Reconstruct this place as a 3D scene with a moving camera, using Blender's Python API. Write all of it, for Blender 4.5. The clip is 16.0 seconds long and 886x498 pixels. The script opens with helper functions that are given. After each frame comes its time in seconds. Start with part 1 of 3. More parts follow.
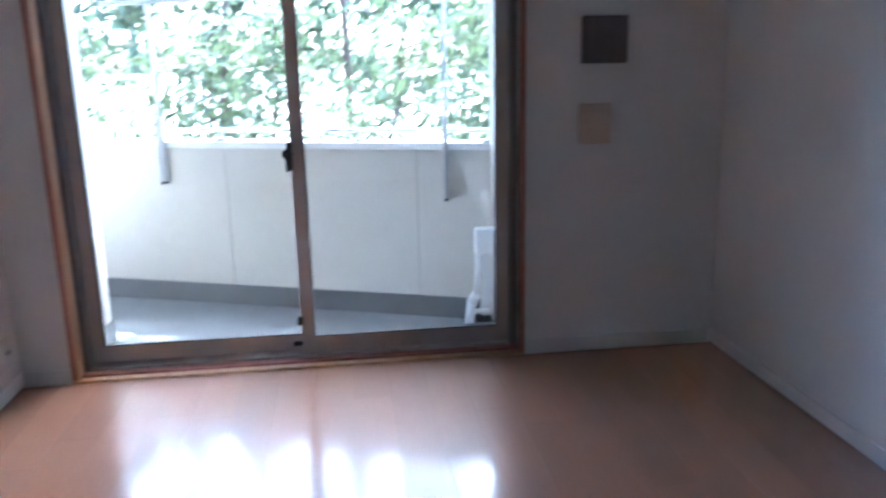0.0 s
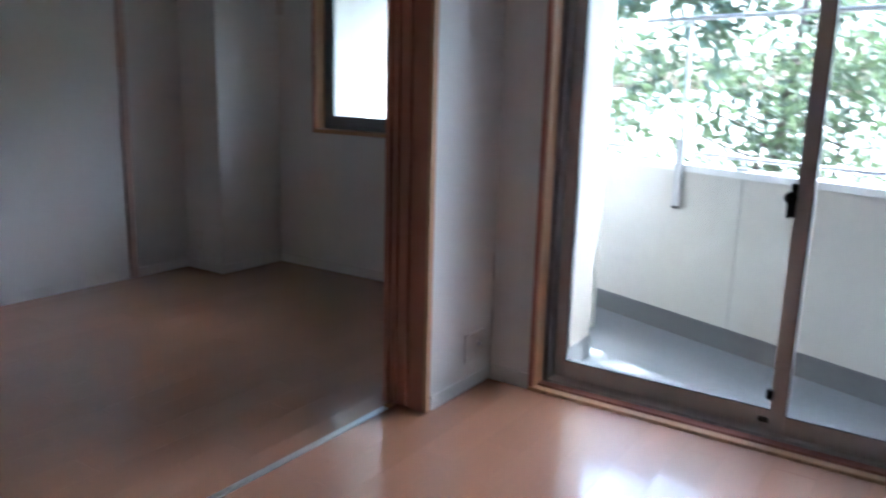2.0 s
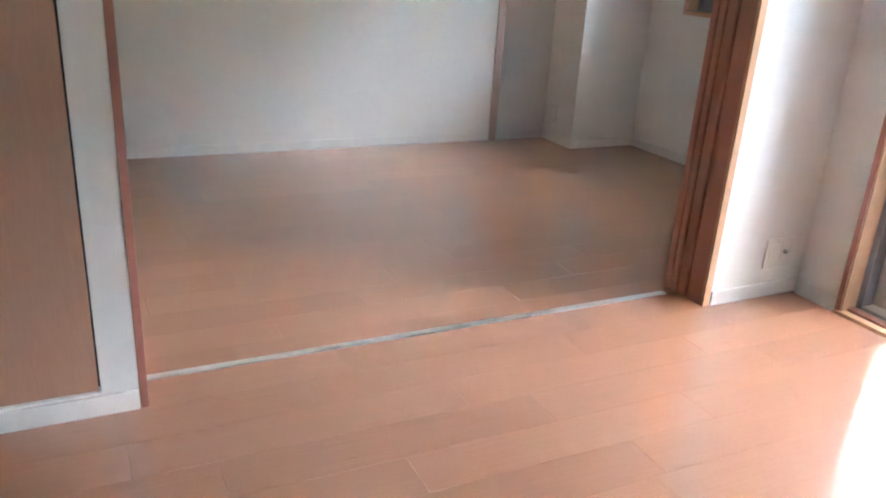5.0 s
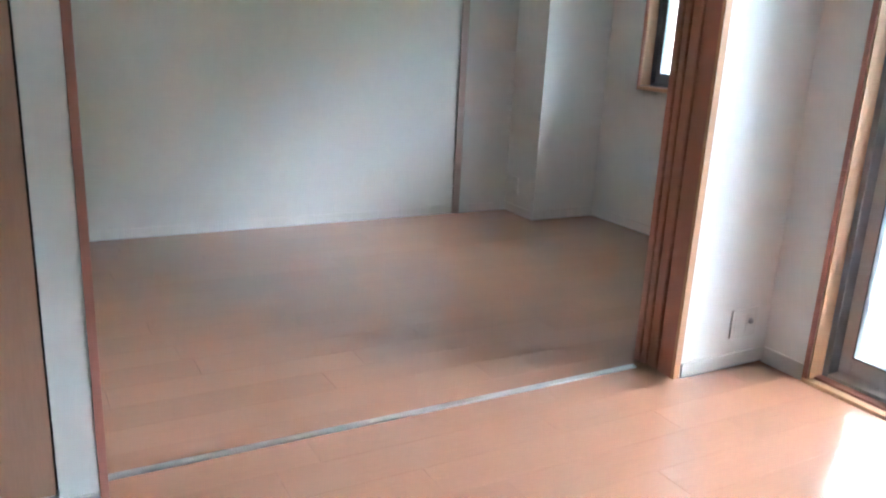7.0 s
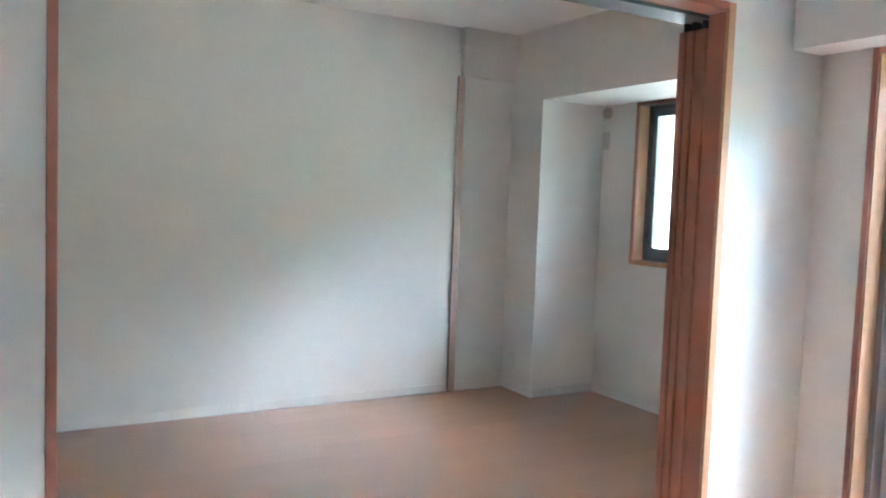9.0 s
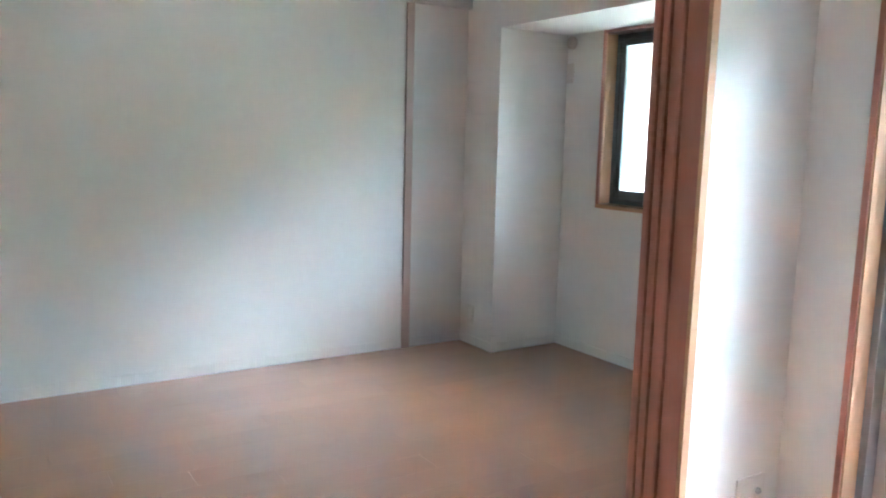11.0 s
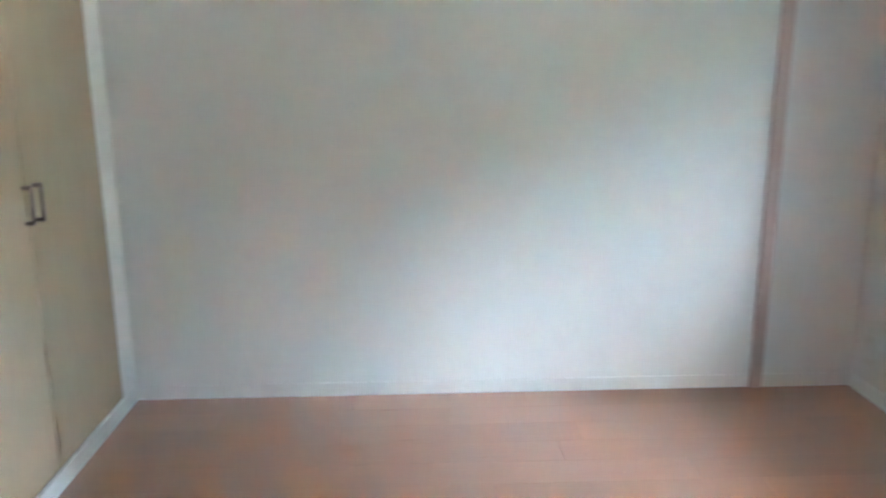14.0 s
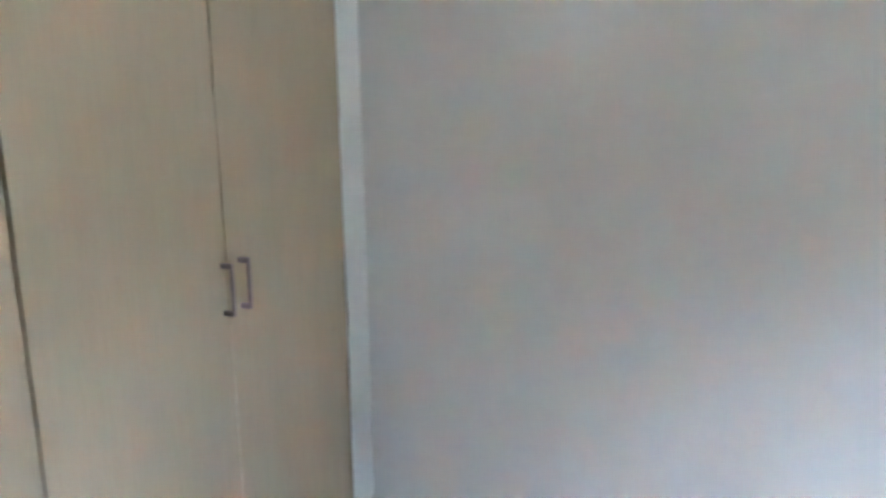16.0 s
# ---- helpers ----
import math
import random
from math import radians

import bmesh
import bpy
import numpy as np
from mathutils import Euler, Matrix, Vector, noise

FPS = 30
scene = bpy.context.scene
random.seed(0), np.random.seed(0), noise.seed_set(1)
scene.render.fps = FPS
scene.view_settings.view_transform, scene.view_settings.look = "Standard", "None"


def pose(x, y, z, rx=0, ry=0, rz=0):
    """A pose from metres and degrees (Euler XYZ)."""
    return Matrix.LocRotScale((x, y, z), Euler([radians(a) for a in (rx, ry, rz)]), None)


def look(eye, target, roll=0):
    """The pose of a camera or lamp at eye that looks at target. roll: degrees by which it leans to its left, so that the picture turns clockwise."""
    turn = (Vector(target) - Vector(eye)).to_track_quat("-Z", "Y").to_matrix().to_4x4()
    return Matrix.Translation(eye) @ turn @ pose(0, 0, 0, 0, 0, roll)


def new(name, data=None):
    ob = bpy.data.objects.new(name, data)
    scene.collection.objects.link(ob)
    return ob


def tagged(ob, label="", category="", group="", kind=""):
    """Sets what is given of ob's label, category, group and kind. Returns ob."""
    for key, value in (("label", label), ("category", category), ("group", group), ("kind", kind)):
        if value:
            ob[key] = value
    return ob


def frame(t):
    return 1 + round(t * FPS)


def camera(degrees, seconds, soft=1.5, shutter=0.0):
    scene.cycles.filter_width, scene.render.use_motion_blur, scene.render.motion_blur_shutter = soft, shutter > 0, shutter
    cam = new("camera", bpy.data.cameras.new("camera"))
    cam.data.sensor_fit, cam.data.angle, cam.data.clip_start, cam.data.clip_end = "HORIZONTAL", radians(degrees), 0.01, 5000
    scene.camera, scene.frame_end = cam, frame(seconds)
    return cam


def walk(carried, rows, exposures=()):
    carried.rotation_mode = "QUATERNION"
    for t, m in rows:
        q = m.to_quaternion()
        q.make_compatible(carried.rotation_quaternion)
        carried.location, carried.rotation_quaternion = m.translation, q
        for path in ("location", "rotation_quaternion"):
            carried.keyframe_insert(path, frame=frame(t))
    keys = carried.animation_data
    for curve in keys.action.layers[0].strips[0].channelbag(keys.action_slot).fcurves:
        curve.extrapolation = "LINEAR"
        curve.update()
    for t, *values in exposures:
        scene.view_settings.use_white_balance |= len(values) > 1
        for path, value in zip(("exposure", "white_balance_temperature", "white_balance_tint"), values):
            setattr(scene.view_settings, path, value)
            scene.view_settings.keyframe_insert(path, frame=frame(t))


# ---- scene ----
cam = camera(59.5, 16.0, soft=2.0, shutter=0.5)
PATH = [
    (0, (1.378, -2.758, 1.269), (1.621, -0.827, 0.809), -1.2),
    (0.5, (1.448, -2.616, 1.354), (1.367, -0.697, 0.793), -0.6),
    (1, (1.518, -2.447, 1.404), (1.103, -0.562, 0.88), -0.5),
    (1.5, (1.515, -2.439, 1.352), (0.737, -0.66, 0.871), 0.1),
    (2, (1.637, -2.367, 1.286), (0.55, -0.742, 0.863), 1.6),
    (2.5, (1.703, -2.212, 1.292), (0.283, -0.871, 0.862), 2.0),
    (3, (1.755, -2.191, 1.305), (0.102, -1.141, 0.899), 2.2),
    (3.5, (1.924, -2.197, 1.267), (0.203, -1.285, 0.813), 4.5),
    (4, (1.968, -2.186, 1.253), (0.272, -1.334, 0.621), 4.4),
    (4.2, (1.993, -2.144, 1.214), (0.304, -1.316, 0.535), 3.9),
    (6.3, (1.953, -2.144, 1.227), (0.309, -1.264, 0.504), 3.3),
    (6.5, (1.969, -2.171, 1.251), (0.306, -1.268, 0.605), 3.1),
    (7, (1.942, -2.156, 1.255), (0.267, -1.21, 0.707), 2.9),
    (7.5, (1.95, -2.144, 1.302), (0.237, -1.179, 0.934), 1.9),
    (8, (1.948, -2.103, 1.311), (0.195, -1.16, 1.12), 1.6),
    (8.2, (1.921, -2.122, 1.311), (0.173, -1.158, 1.188), 1.9),
    (10.3, (1.687, -2.05, 1.381), (-0.002, -0.998, 1.178), 2.5),
    (10.5, (1.639, -2.003, 1.402), (-0.039, -0.945, 1.143), 1.6),
    (11, (1.504, -1.85, 1.325), (-0.167, -0.789, 1.043), 1.4),
    (11.5, (1.392, -1.729, 1.283), (-0.303, -0.711, 0.976), 4.1),
    (12, (1.193, -1.606, 1.237), (-0.496, -0.57, 0.96), 3.6),
    (12.5, (0.994, -1.381, 1.25), (-0.806, -0.601, 0.862), 1.7),
    (13, (0.836, -1.196, 1.328), (-1.044, -0.699, 0.859), 2.1),
    (13.5, (0.59, -1.074, 1.379), (-1.315, -0.673, 0.92), 1.1),
    (14, (0.4, -0.935, 1.349), (-1.547, -0.857, 0.897), -0.3),
    (14.5, (0.169, -0.872, 1.386), (-1.733, -1.119, 0.82), 0.4),
    (15, (-0.047, -0.91, 1.365), (-1.983, -1.187, 0.946), 0.6),
    (15.5, (-0.276, -0.953, 1.388), (-2.2, -1.368, 1.031), -0.9),
    (16, (-0.559, -1.084, 1.398), (-2.399, -1.745, 0.976), -0.7),
]
# seconds, stops, kelvin, tint
EXPOSURES = [(0, 4.8, 4740, 8), (1.5, 4.4, 4720, 7), (2.0, 4.35, 4980, 6), (2.5, 4.6, 5400, 7), (3.0, 5.38, 5950, 9), (3.5, 5.98, 6050, 9),
             (4.0, 6.1, 5950, 8), (6.3, 6.02, 5080, 0), (8.2, 6.3, 5050, -2), (10.3, 6.45, 5000, -3), (12.0, 6.38, 5000, -3), (14.0, 6.45, 5000, -3), (16.0, 6.45, 4880, 2)]
walk(cam, [(t, look(eye, target, roll)) for t, eye, target, roll in PATH], EXPOSURES)

# ---- world and sun ----
world = bpy.data.worlds.new("sky")
scene.world = world
world.use_nodes = True
wn = world.node_tree.nodes
sky = wn.new("ShaderNodeTexSky")
sky.sky_type = "NISHITA"
sky.sun_disc = False
SUN_UP, SUN_TURN = radians(58), radians(33)
sky.sun_elevation = SUN_UP
sky.sun_rotation = SUN_TURN
sky.air_density, sky.dust_density, sky.ozone_density = 1.0, 6.0, 1.0
wn["Background"].inputs["Strength"].default_value = 0.15
world.node_tree.links.new(sky.outputs[0], wn["Background"].inputs["Color"])
sun_data = bpy.data.lights.new("sun", "SUN")
sun_data.energy, sun_data.angle, sun_data.color = 2.2, radians(0.5), (1.0, 0.95, 0.86)
sun = new("sun", sun_data)
SUN_FROM = Vector((math.sin(SUN_TURN) * math.cos(SUN_UP), math.cos(SUN_TURN) * math.cos(SUN_UP), math.sin(SUN_UP)))
sun.matrix_world = look(SUN_FROM * 20, (0, 0, 0))


# ---- materials ----
def material(name, colour, rough=0.5, metal=0.0, vary=0.08, scale=6.0, bump=0.0, bump_scale=300.0, coat=0.0, stretch=(1, 1, 1), spec=0.5, per_piece=0.0, coat_rough=0.12, coat_ior=1.5):
    """A procedural surface: a base colour with broad and fine variation, and a fine relief."""
    m = bpy.data.materials.new(name)
    m.use_nodes = True
    n, link = m.node_tree.nodes, m.node_tree.links.new
    b = n["Principled BSDF"]
    b.inputs["Metallic"].default_value = metal
    b.inputs["Roughness"].default_value = rough
    b.inputs["Specular IOR Level"].default_value = spec
    b.inputs["Coat Weight"].default_value = coat
    b.inputs["Coat IOR"].default_value = coat_ior
    b.inputs["Coat Roughness"].default_value = coat_rough
    co = n.new("ShaderNodeTexCoord")
    mp = n.new("ShaderNodeMapping")
    mp.inputs["Scale"].default_value = stretch
    link(co.outputs["Object"], mp.inputs["Vector"])
    info = n.new("ShaderNodeObjectInfo")
    if per_piece:
        sc = n.new("ShaderNodeMath")
        sc.operation = "MULTIPLY"
        sc.inputs[1].default_value = 40.0
        link(info.outputs["Random"], sc.inputs[0])
        cmb = n.new("ShaderNodeCombineXYZ")
        link(sc.outputs[0], cmb.inputs[0])
        link(sc.outputs[0], cmb.inputs[2])
        link(cmb.outputs[0], mp.inputs["Location"])
    broad = n.new("ShaderNodeTexNoise")
    broad.inputs["Scale"].default_value = scale
    broad.inputs["Detail"].default_value = 3
    fine = n.new("ShaderNodeTexNoise")
    fine.inputs["Scale"].default_value = scale * 9
    fine.inputs["Detail"].default_value = 4
    for t in (broad, fine):
        link(mp.outputs[0], t.inputs["Vector"])
    mix = n.new("ShaderNodeMath")
    mix.operation = "MULTIPLY_ADD"
    link(fine.outputs["Fac"], mix.inputs[0])
    mix.inputs[1].default_value = 0.5
    half = n.new("ShaderNodeMath")
    half.operation = "MULTIPLY"
    half.inputs[1].default_value = 0.5
    link(broad.outputs["Fac"], half.inputs[0])
    link(half.outputs[0], mix.inputs[2])
    rng = n.new("ShaderNodeMapRange")
    rng.inputs["From Min"].default_value, rng.inputs["From Max"].default_value = 0.3, 0.7
    rng.inputs["To Min"].default_value, rng.inputs["To Max"].default_value = 1 - vary, 1 + vary
    link(mix.outputs[0], rng.inputs["Value"])
    val = rng.outputs[0]
    if per_piece:
        pr = n.new("ShaderNodeMapRange")
        pr.inputs["To Min"].default_value, pr.inputs["To Max"].default_value = 1 - per_piece, 1 + per_piece
        link(info.outputs["Random"], pr.inputs["Value"])
        mu = n.new("ShaderNodeMath")
        mu.operation = "MULTIPLY"
        link(val, mu.inputs[0])
        link(pr.outputs[0], mu.inputs[1])
        val = mu.outputs[0]
    hsv = n.new("ShaderNodeHueSaturation")
    hsv.inputs["Color"].default_value = (*colour, 1)
    link(val, hsv.inputs["Value"])
    link(hsv.outputs[0], b.inputs["Base Color"])
    rr = n.new("ShaderNodeMapRange")
    rr.inputs["To Min"].default_value, rr.inputs["To Max"].default_value = max(rough - 0.06, 0.02), min(rough + 0.08, 1)
    link(broad.outputs["Fac"], rr.inputs["Value"])
    link(rr.outputs[0], b.inputs["Roughness"])
    if bump:
        rel = n.new("ShaderNodeTexNoise")
        rel.inputs["Scale"].default_value = bump_scale
        rel.inputs["Detail"].default_value = 3
        link(mp.outputs[0], rel.inputs["Vector"])
        bp = n.new("ShaderNodeBump")
        bp.inputs["Strength"].default_value = bump
        bp.inputs["Distance"].default_value = 0.002
        link(rel.outputs["Fac"], bp.inputs["Height"])
        link(bp.outputs[0], b.inputs["Normal"])
    return m


def glass_material(name, tint=(1, 1, 1)):
    m = bpy.data.materials.new(name)
    m.use_nodes = True
    n, link = m.node_tree.nodes, m.node_tree.links.new
    n.remove(n["Principled BSDF"])
    tr, gl, mx, fr = n.new("ShaderNodeBsdfTransparent"), n.new("ShaderNodeBsdfGlossy"), n.new("ShaderNodeMixShader"), n.new("ShaderNodeFresnel")
    tr.inputs["Color"].default_value = (*tint, 1)
    gl.inputs["Roughness"].default_value = 0.01
    fr.inputs["IOR"].default_value = 1.3
    link(fr.outputs[0], mx.inputs[0])
    link(tr.outputs[0], mx.inputs[1])
    link(gl.outputs[0], mx.inputs[2])
    link(mx.outputs[0], n["Material Output"].inputs["Surface"])
    return m


def leaf_material(name, colour):
    m = bpy.data.materials.new(name)
    m.use_nodes = True
    n, link = m.node_tree.nodes, m.node_tree.links.new
    b = n["Principled BSDF"]
    b.inputs["Roughness"].default_value = 0.5
    geo = n.new("ShaderNodeNewGeometry")
    rng = n.new("ShaderNodeMapRange")
    rng.inputs["To Min"].default_value, rng.inputs["To Max"].default_value = 0.6, 1.5
    hsv = n.new("ShaderNodeHueSaturation")
    hsv.inputs["Color"].default_value = (*colour, 1)
    link(geo.outputs["Random Per Island"], rng.inputs["Value"])
    link(rng.outputs[0], hsv.inputs["Value"])
    link(hsv.outputs[0], b.inputs["Base Color"])
    tl, ad = n.new("ShaderNodeBsdfTranslucent"), n.new("ShaderNodeMixShader")
    ad.inputs[0].default_value = 0.35
    link(hsv.outputs[0], tl.inputs["Color"])
    link(b.outputs[0], ad.inputs[1])
    link(tl.outputs[0], ad.inputs[2])
    link(ad.outputs[0], n["Material Output"].inputs["Surface"])
    return m


WALL = material("white_wallpaper", (0.84, 0.825, 0.795), 0.85, vary=0.02, scale=2.5, bump=0.35, bump_scale=260)
CEIL = material("ceiling_paper", (0.86, 0.845, 0.82), 0.9, vary=0.02, scale=2, bump=0.3, bump_scale=200)
FLOOR = material("laminate_floor", (0.405, 0.205, 0.126), 0.3, vary=0.06, scale=3.0, stretch=(7, 0.8, 7), bump=0.02, bump_scale=60, per_piece=0.05, coat=1.0, coat_ior=1.66, coat_rough=0.1)
JOINT = material("floor_joint", (0.375, 0.19, 0.117), 0.7)
WOOD = material("red_brown_wood", (0.46, 0.2, 0.152), 0.38, vary=0.05, scale=4, stretch=(8, 8, 0.7), bump=0.05, bump_scale=80)
WOOD_LIGHT = material("pale_pine", (0.58, 0.34, 0.2), 0.45, vary=0.1, scale=4, stretch=(8, 8, 0.8), bump=0.05, bump_scale=80)
PANEL = material("cupboard_wood", (0.5, 0.29, 0.2), 0.16, vary=0.08, scale=3, stretch=(7, 7, 0.7), coat=0.4)
CREAM = material("cream_door_finish", (0.54, 0.43, 0.3), 0.22, vary=0.04, scale=2, stretch=(5, 5, 0.6), coat=0.3)
BATTEN = material("faded_pink_brown_wood", (0.54, 0.41, 0.36), 0.5, vary=0.06, scale=4, stretch=(8, 8, 0.7))
TRIM = material("white_trim", (0.84, 0.825, 0.795), 0.5, vary=0.03, scale=5)
ALU = material("bronze_grey_aluminium", (0.6, 0.54, 0.51), 0.42, metal=0.12, vary=0.06, scale=12)
ALU_DARK = material("dark_aluminium", (0.2, 0.21, 0.225), 0.4, metal=0.5, vary=0.08, scale=12)
ALU_MID = material("slate_aluminium", (0.3, 0.285, 0.3), 0.42, metal=0.25, vary=0.06, scale=12)
STEEL = material("brushed_steel_strip", (0.68, 0.69, 0.7), 0.3, metal=0.9, vary=0.08, scale=20, stretch=(6, 0.6, 6))
BLACK = material("black_plastic", (0.025, 0.024, 0.024), 0.5, vary=0.1)
BRONZE = material("dark_bronze", (0.36, 0.28, 0.26), 0.4, metal=0.5, vary=0.1, scale=30)
PLASTIC = material("ivory_plastic", (0.79, 0.77, 0.73), 0.4, vary=0.03)
BEIGE = material("aged_beige_plastic", (0.58, 0.52, 0.45), 0.45, vary=0.05)
PALE_BEIGE = material("pale_beige_plastic", (0.7, 0.66, 0.6), 0.45, vary=0.04)
SWITCH = material("warm_beige_plastic", (0.66, 0.55, 0.44), 0.4, vary=0.03)
DARK_PANEL = material("dark_grey_brown_plastic", (0.17, 0.135, 0.128), 0.4, vary=0.06)
JOINT_GREY = material("grey_sealant", (0.45, 0.435, 0.4), 0.8)
DUCT = material("white_duct_plastic", (0.78, 0.78, 0.77), 0.45, vary=0.06)
RENDERED = material("pale_balcony_paint", (0.57, 0.55, 0.5), 0.85, vary=0.06, scale=2.2, bump=0.5, bump_scale=120)
# balcony paint made darker: the pier's shade is put into its colour
PIER_SHADED = material("shaded_pier_paint", (0.45, 0.42, 0.37), 0.85, vary=0.06, scale=2.2, bump=0.5, bump_scale=120)
UPSTAND = material("grey_waterproof_coating", (0.15, 0.154, 0.158), 0.7, vary=0.12, scale=5, bump=0.3, bump_scale=90)
DECK = material("blue_grey_balcony_floor", (0.2, 0.212, 0.228), 0.55, vary=0.14, scale=4, bump=0.3, bump_scale=90)
GALV = material("galvanised_metal", (0.5, 0.51, 0.52), 0.45, metal=0.7, vary=0.1, scale=20)
GROUND = material("worn_garden_ground", (0.2, 0.19, 0.165), 0.9, vary=0.15, scale=0.5, bump=0.4, bump_scale=20)
BARK = material("dark_bark", (0.09, 0.065, 0.05), 0.9, vary=0.3, scale=8, stretch=(1, 1, 0.2), bump=0.6, bump_scale=40)
GLASS = glass_material("window_glass", tint=(0.985, 0.995, 0.99))
LEAF_FAR = leaf_material("pale_green_leaf", (0.085, 0.11, 0.06))
LEAF = leaf_material("green_leaf", (0.09, 0.12, 0.06))


# ---- mesh helpers ----
def box(bm, x0, x1, y0, y1, z0, z1):
    v = [bm.verts.new((x, y, z)) for z in (z0, z1) for y in (y0, y1) for x in (x0, x1)]
    for f in ((0, 2, 3, 1), (4, 5, 7, 6), (0, 1, 5, 4), (2, 6, 7, 3), (0, 4, 6, 2), (1, 3, 7, 5)):
        bm.faces.new([v[i] for i in f])


def boxes(*rows, bevel=0.0):
    bm = bmesh.new()
    for r in rows:
        box(bm, *r)
    if bevel:
        bmesh.ops.bevel(bm, geom=bm.edges[:], offset=bevel, segments=2, affect="EDGES", profile=0.6)
    return bm


def rod(bm, a, b, r, sides=10, r2=None):
    a, b = Vector(a), Vector(b)
    d = b - a
    m = Matrix.Translation((a + b) / 2) @ d.to_track_quat("Z", "Y").to_matrix().to_4x4()
    bmesh.ops.create_cone(bm, cap_ends=True, segments=sides, radius1=r, radius2=r if r2 is None else r2, depth=d.length, matrix=m)


def mesh_of(name, bm, mat, smooth=False):
    me = bpy.data.meshes.new(name)
    bm.normal_update()
    bm.to_mesh(me)
    bm.free()
    me.materials.append(mat)
    if smooth:
        for p in me.polygons:
            p.use_smooth = True
    return me


def part(name, bm, mat, parent, label="", smooth=False):
    ob = new(name, mesh_of(name, bm, mat, smooth))
    ob.parent = parent
    if parent.parent is None and parent.type == "EMPTY":
        ob.matrix_parent_inverse = parent.matrix_basis.inverted()
    elif parent.parent is not None or parent.type == "MESH":
        ob.matrix_parent_inverse = parent.matrix_world.inverted() if parent.parent is None else Matrix()
    return tagged(ob, label)


def setting(name, bm, mat, label, category):
    return tagged(new(name, mesh_of(name, bm, mat)), label, category, kind="structure")


def thing(name, at, label, category, group="", kind=""):
    ob = new(name)
    ob.location = at
    ob.empty_display_size = 0.05
    bpy.context.view_layer.update()
    return tagged(ob, label, category, group, kind)


# ---- plan ----
XF, XC = -2.686, -2.331            # bedroom far wall, column face
YC, YB = 0.959, 1.485            # column front, bedroom window wall
YM = 0.484                        # main window wall
XR = 3.03                        # main room side wall
YJ, YCL = -2.02, -2.1         # opening jamb, closet front
CEIL_Z, HEAD_Z = 2.45, 1.975
BACK_Y = -5.0
DECK_Z = -0.05
PA, PB = Vector((-0.101, 2.005, 0)), Vector((1.89, 1.201, 0))   # foot of the parapet
PDIR = (PB - PA).normalized()
PN = Vector((-PDIR.y, PDIR.x, 0))


def parapet_y(x):
    return PA.y + (x - PA.x) * (PB.y - PA.y) / (PB.x - PA.x)


# ---- structure ----
setting("wall_far", boxes((XF - 0.15, XF, -2.9, 1.62, 0, CEIL_Z)), WALL, "white papered bedroom wall", "wall")
setting("wall_column", boxes((XF, XC, YC, YB, 0, CEIL_Z)), WALL, "white papered corner column", "column")
setting("wall_beam", boxes((XC, -0.2, YC, YB, 1.986, CEIL_Z)), WALL, "white papered beam above the bedroom window", "beam")
setting("wall_boxing", boxes((XF, XF + 0.045, 0.534, YC, 2.13, CEIL_Z)), WALL, "white papered boxing above a wall batten", "boxing")
BW = (-1.982, -0.42, 0.955, 1.965)
setting("wall_window_bedroom", boxes((XF - 0.15, BW[0], YB, 1.62, DECK_Z, CEIL_Z), (BW[1], 0, YB, 1.62, DECK_Z, CEIL_Z),
        (BW[0], BW[1], YB, 1.62, DECK_Z, BW[2]), (BW[0], BW[1], YB, 1.62, BW[3], CEIL_Z)), WALL, "white papered wall with a bedroom window", "wall")
setting("wall_pillar", boxes((-0.085, -0.002, 0.002, YB - 0.002, 0, CEIL_Z)), WALL, "white papered end of the partition wall", "wall")
MW = (0.221, 2.126, 0.0, 1.86)
setting("wall_window_main", boxes((0, MW[0], YM, 0.66, DECK_Z, CEIL_Z), (MW[1], XR, YM, 0.66, DECK_Z, CEIL_Z),
        (MW[0], MW[1], YM, 0.66, MW[3], CEIL_Z), (MW[0], MW[1], YM, 0.66, -0.12, -0.013)), WALL, "white papered wall with a balcony door", "wall")
setting("wall_beam_main", boxes((0, XR, 0.318, YM, 1.885, CEIL_Z)), WALL, "white papered beam above the balcony door", "beam")
setting("wall_side", boxes((XR, XR + 0.15, BACK_Y, 0.66, 0, CEIL_Z)), WALL, "white papered living room side wall", "wall")
setting("wall_back", boxes((-0.2, XR + 0.15, BACK_Y - 0.15, BACK_Y, 0, CEIL_Z)), WALL, "white papered back wall", "wall")
CP = (-2.9, -2.135, 0.067, 2.0)
setting("wall_partition", boxes((-0.2, 0, CP[1], YJ - 0.022, 0, CEIL_Z), (-0.2, 0, BACK_Y, CP[0], 0, CEIL_Z),
        (-0.2, 0, CP[0], CP[1], 0, CP[2]), (-0.2, 0, CP[0], CP[1], CP[3], CEIL_Z), (-0.2, -0.04, CP[0], CP[1], CP[2], CP[3]),
        (-0.2, 0, YJ - 0.022, 0, 2.0, CEIL_Z)), WALL, "white papered partition with a wide opening", "wall")
setting("wall_closet_back", boxes((XF, -0.2, -2.9, -2.8, 0, CEIL_Z)), WALL, "white wall behind the closet", "wall")
setting("ceiling_bedroom", boxes((XF - 0.15, -0.1, -2.9, 1.62, CEIL_Z, CEIL_Z + 0.1)), CEIL, "white papered ceiling", "ceiling")
setting("ceiling_main", boxes((-0.1, XR + 0.15, BACK_Y - 0.15, 0.66, CEIL_Z, CEIL_Z + 0.1)), CEIL, "white papered ceiling", "ceiling")
floor_main = setting("floor_main", boxes((-0.14, XR, BACK_Y, YM, -0.1, -0.0125)), JOINT, "orange-brown laminate plank floor", "floor")
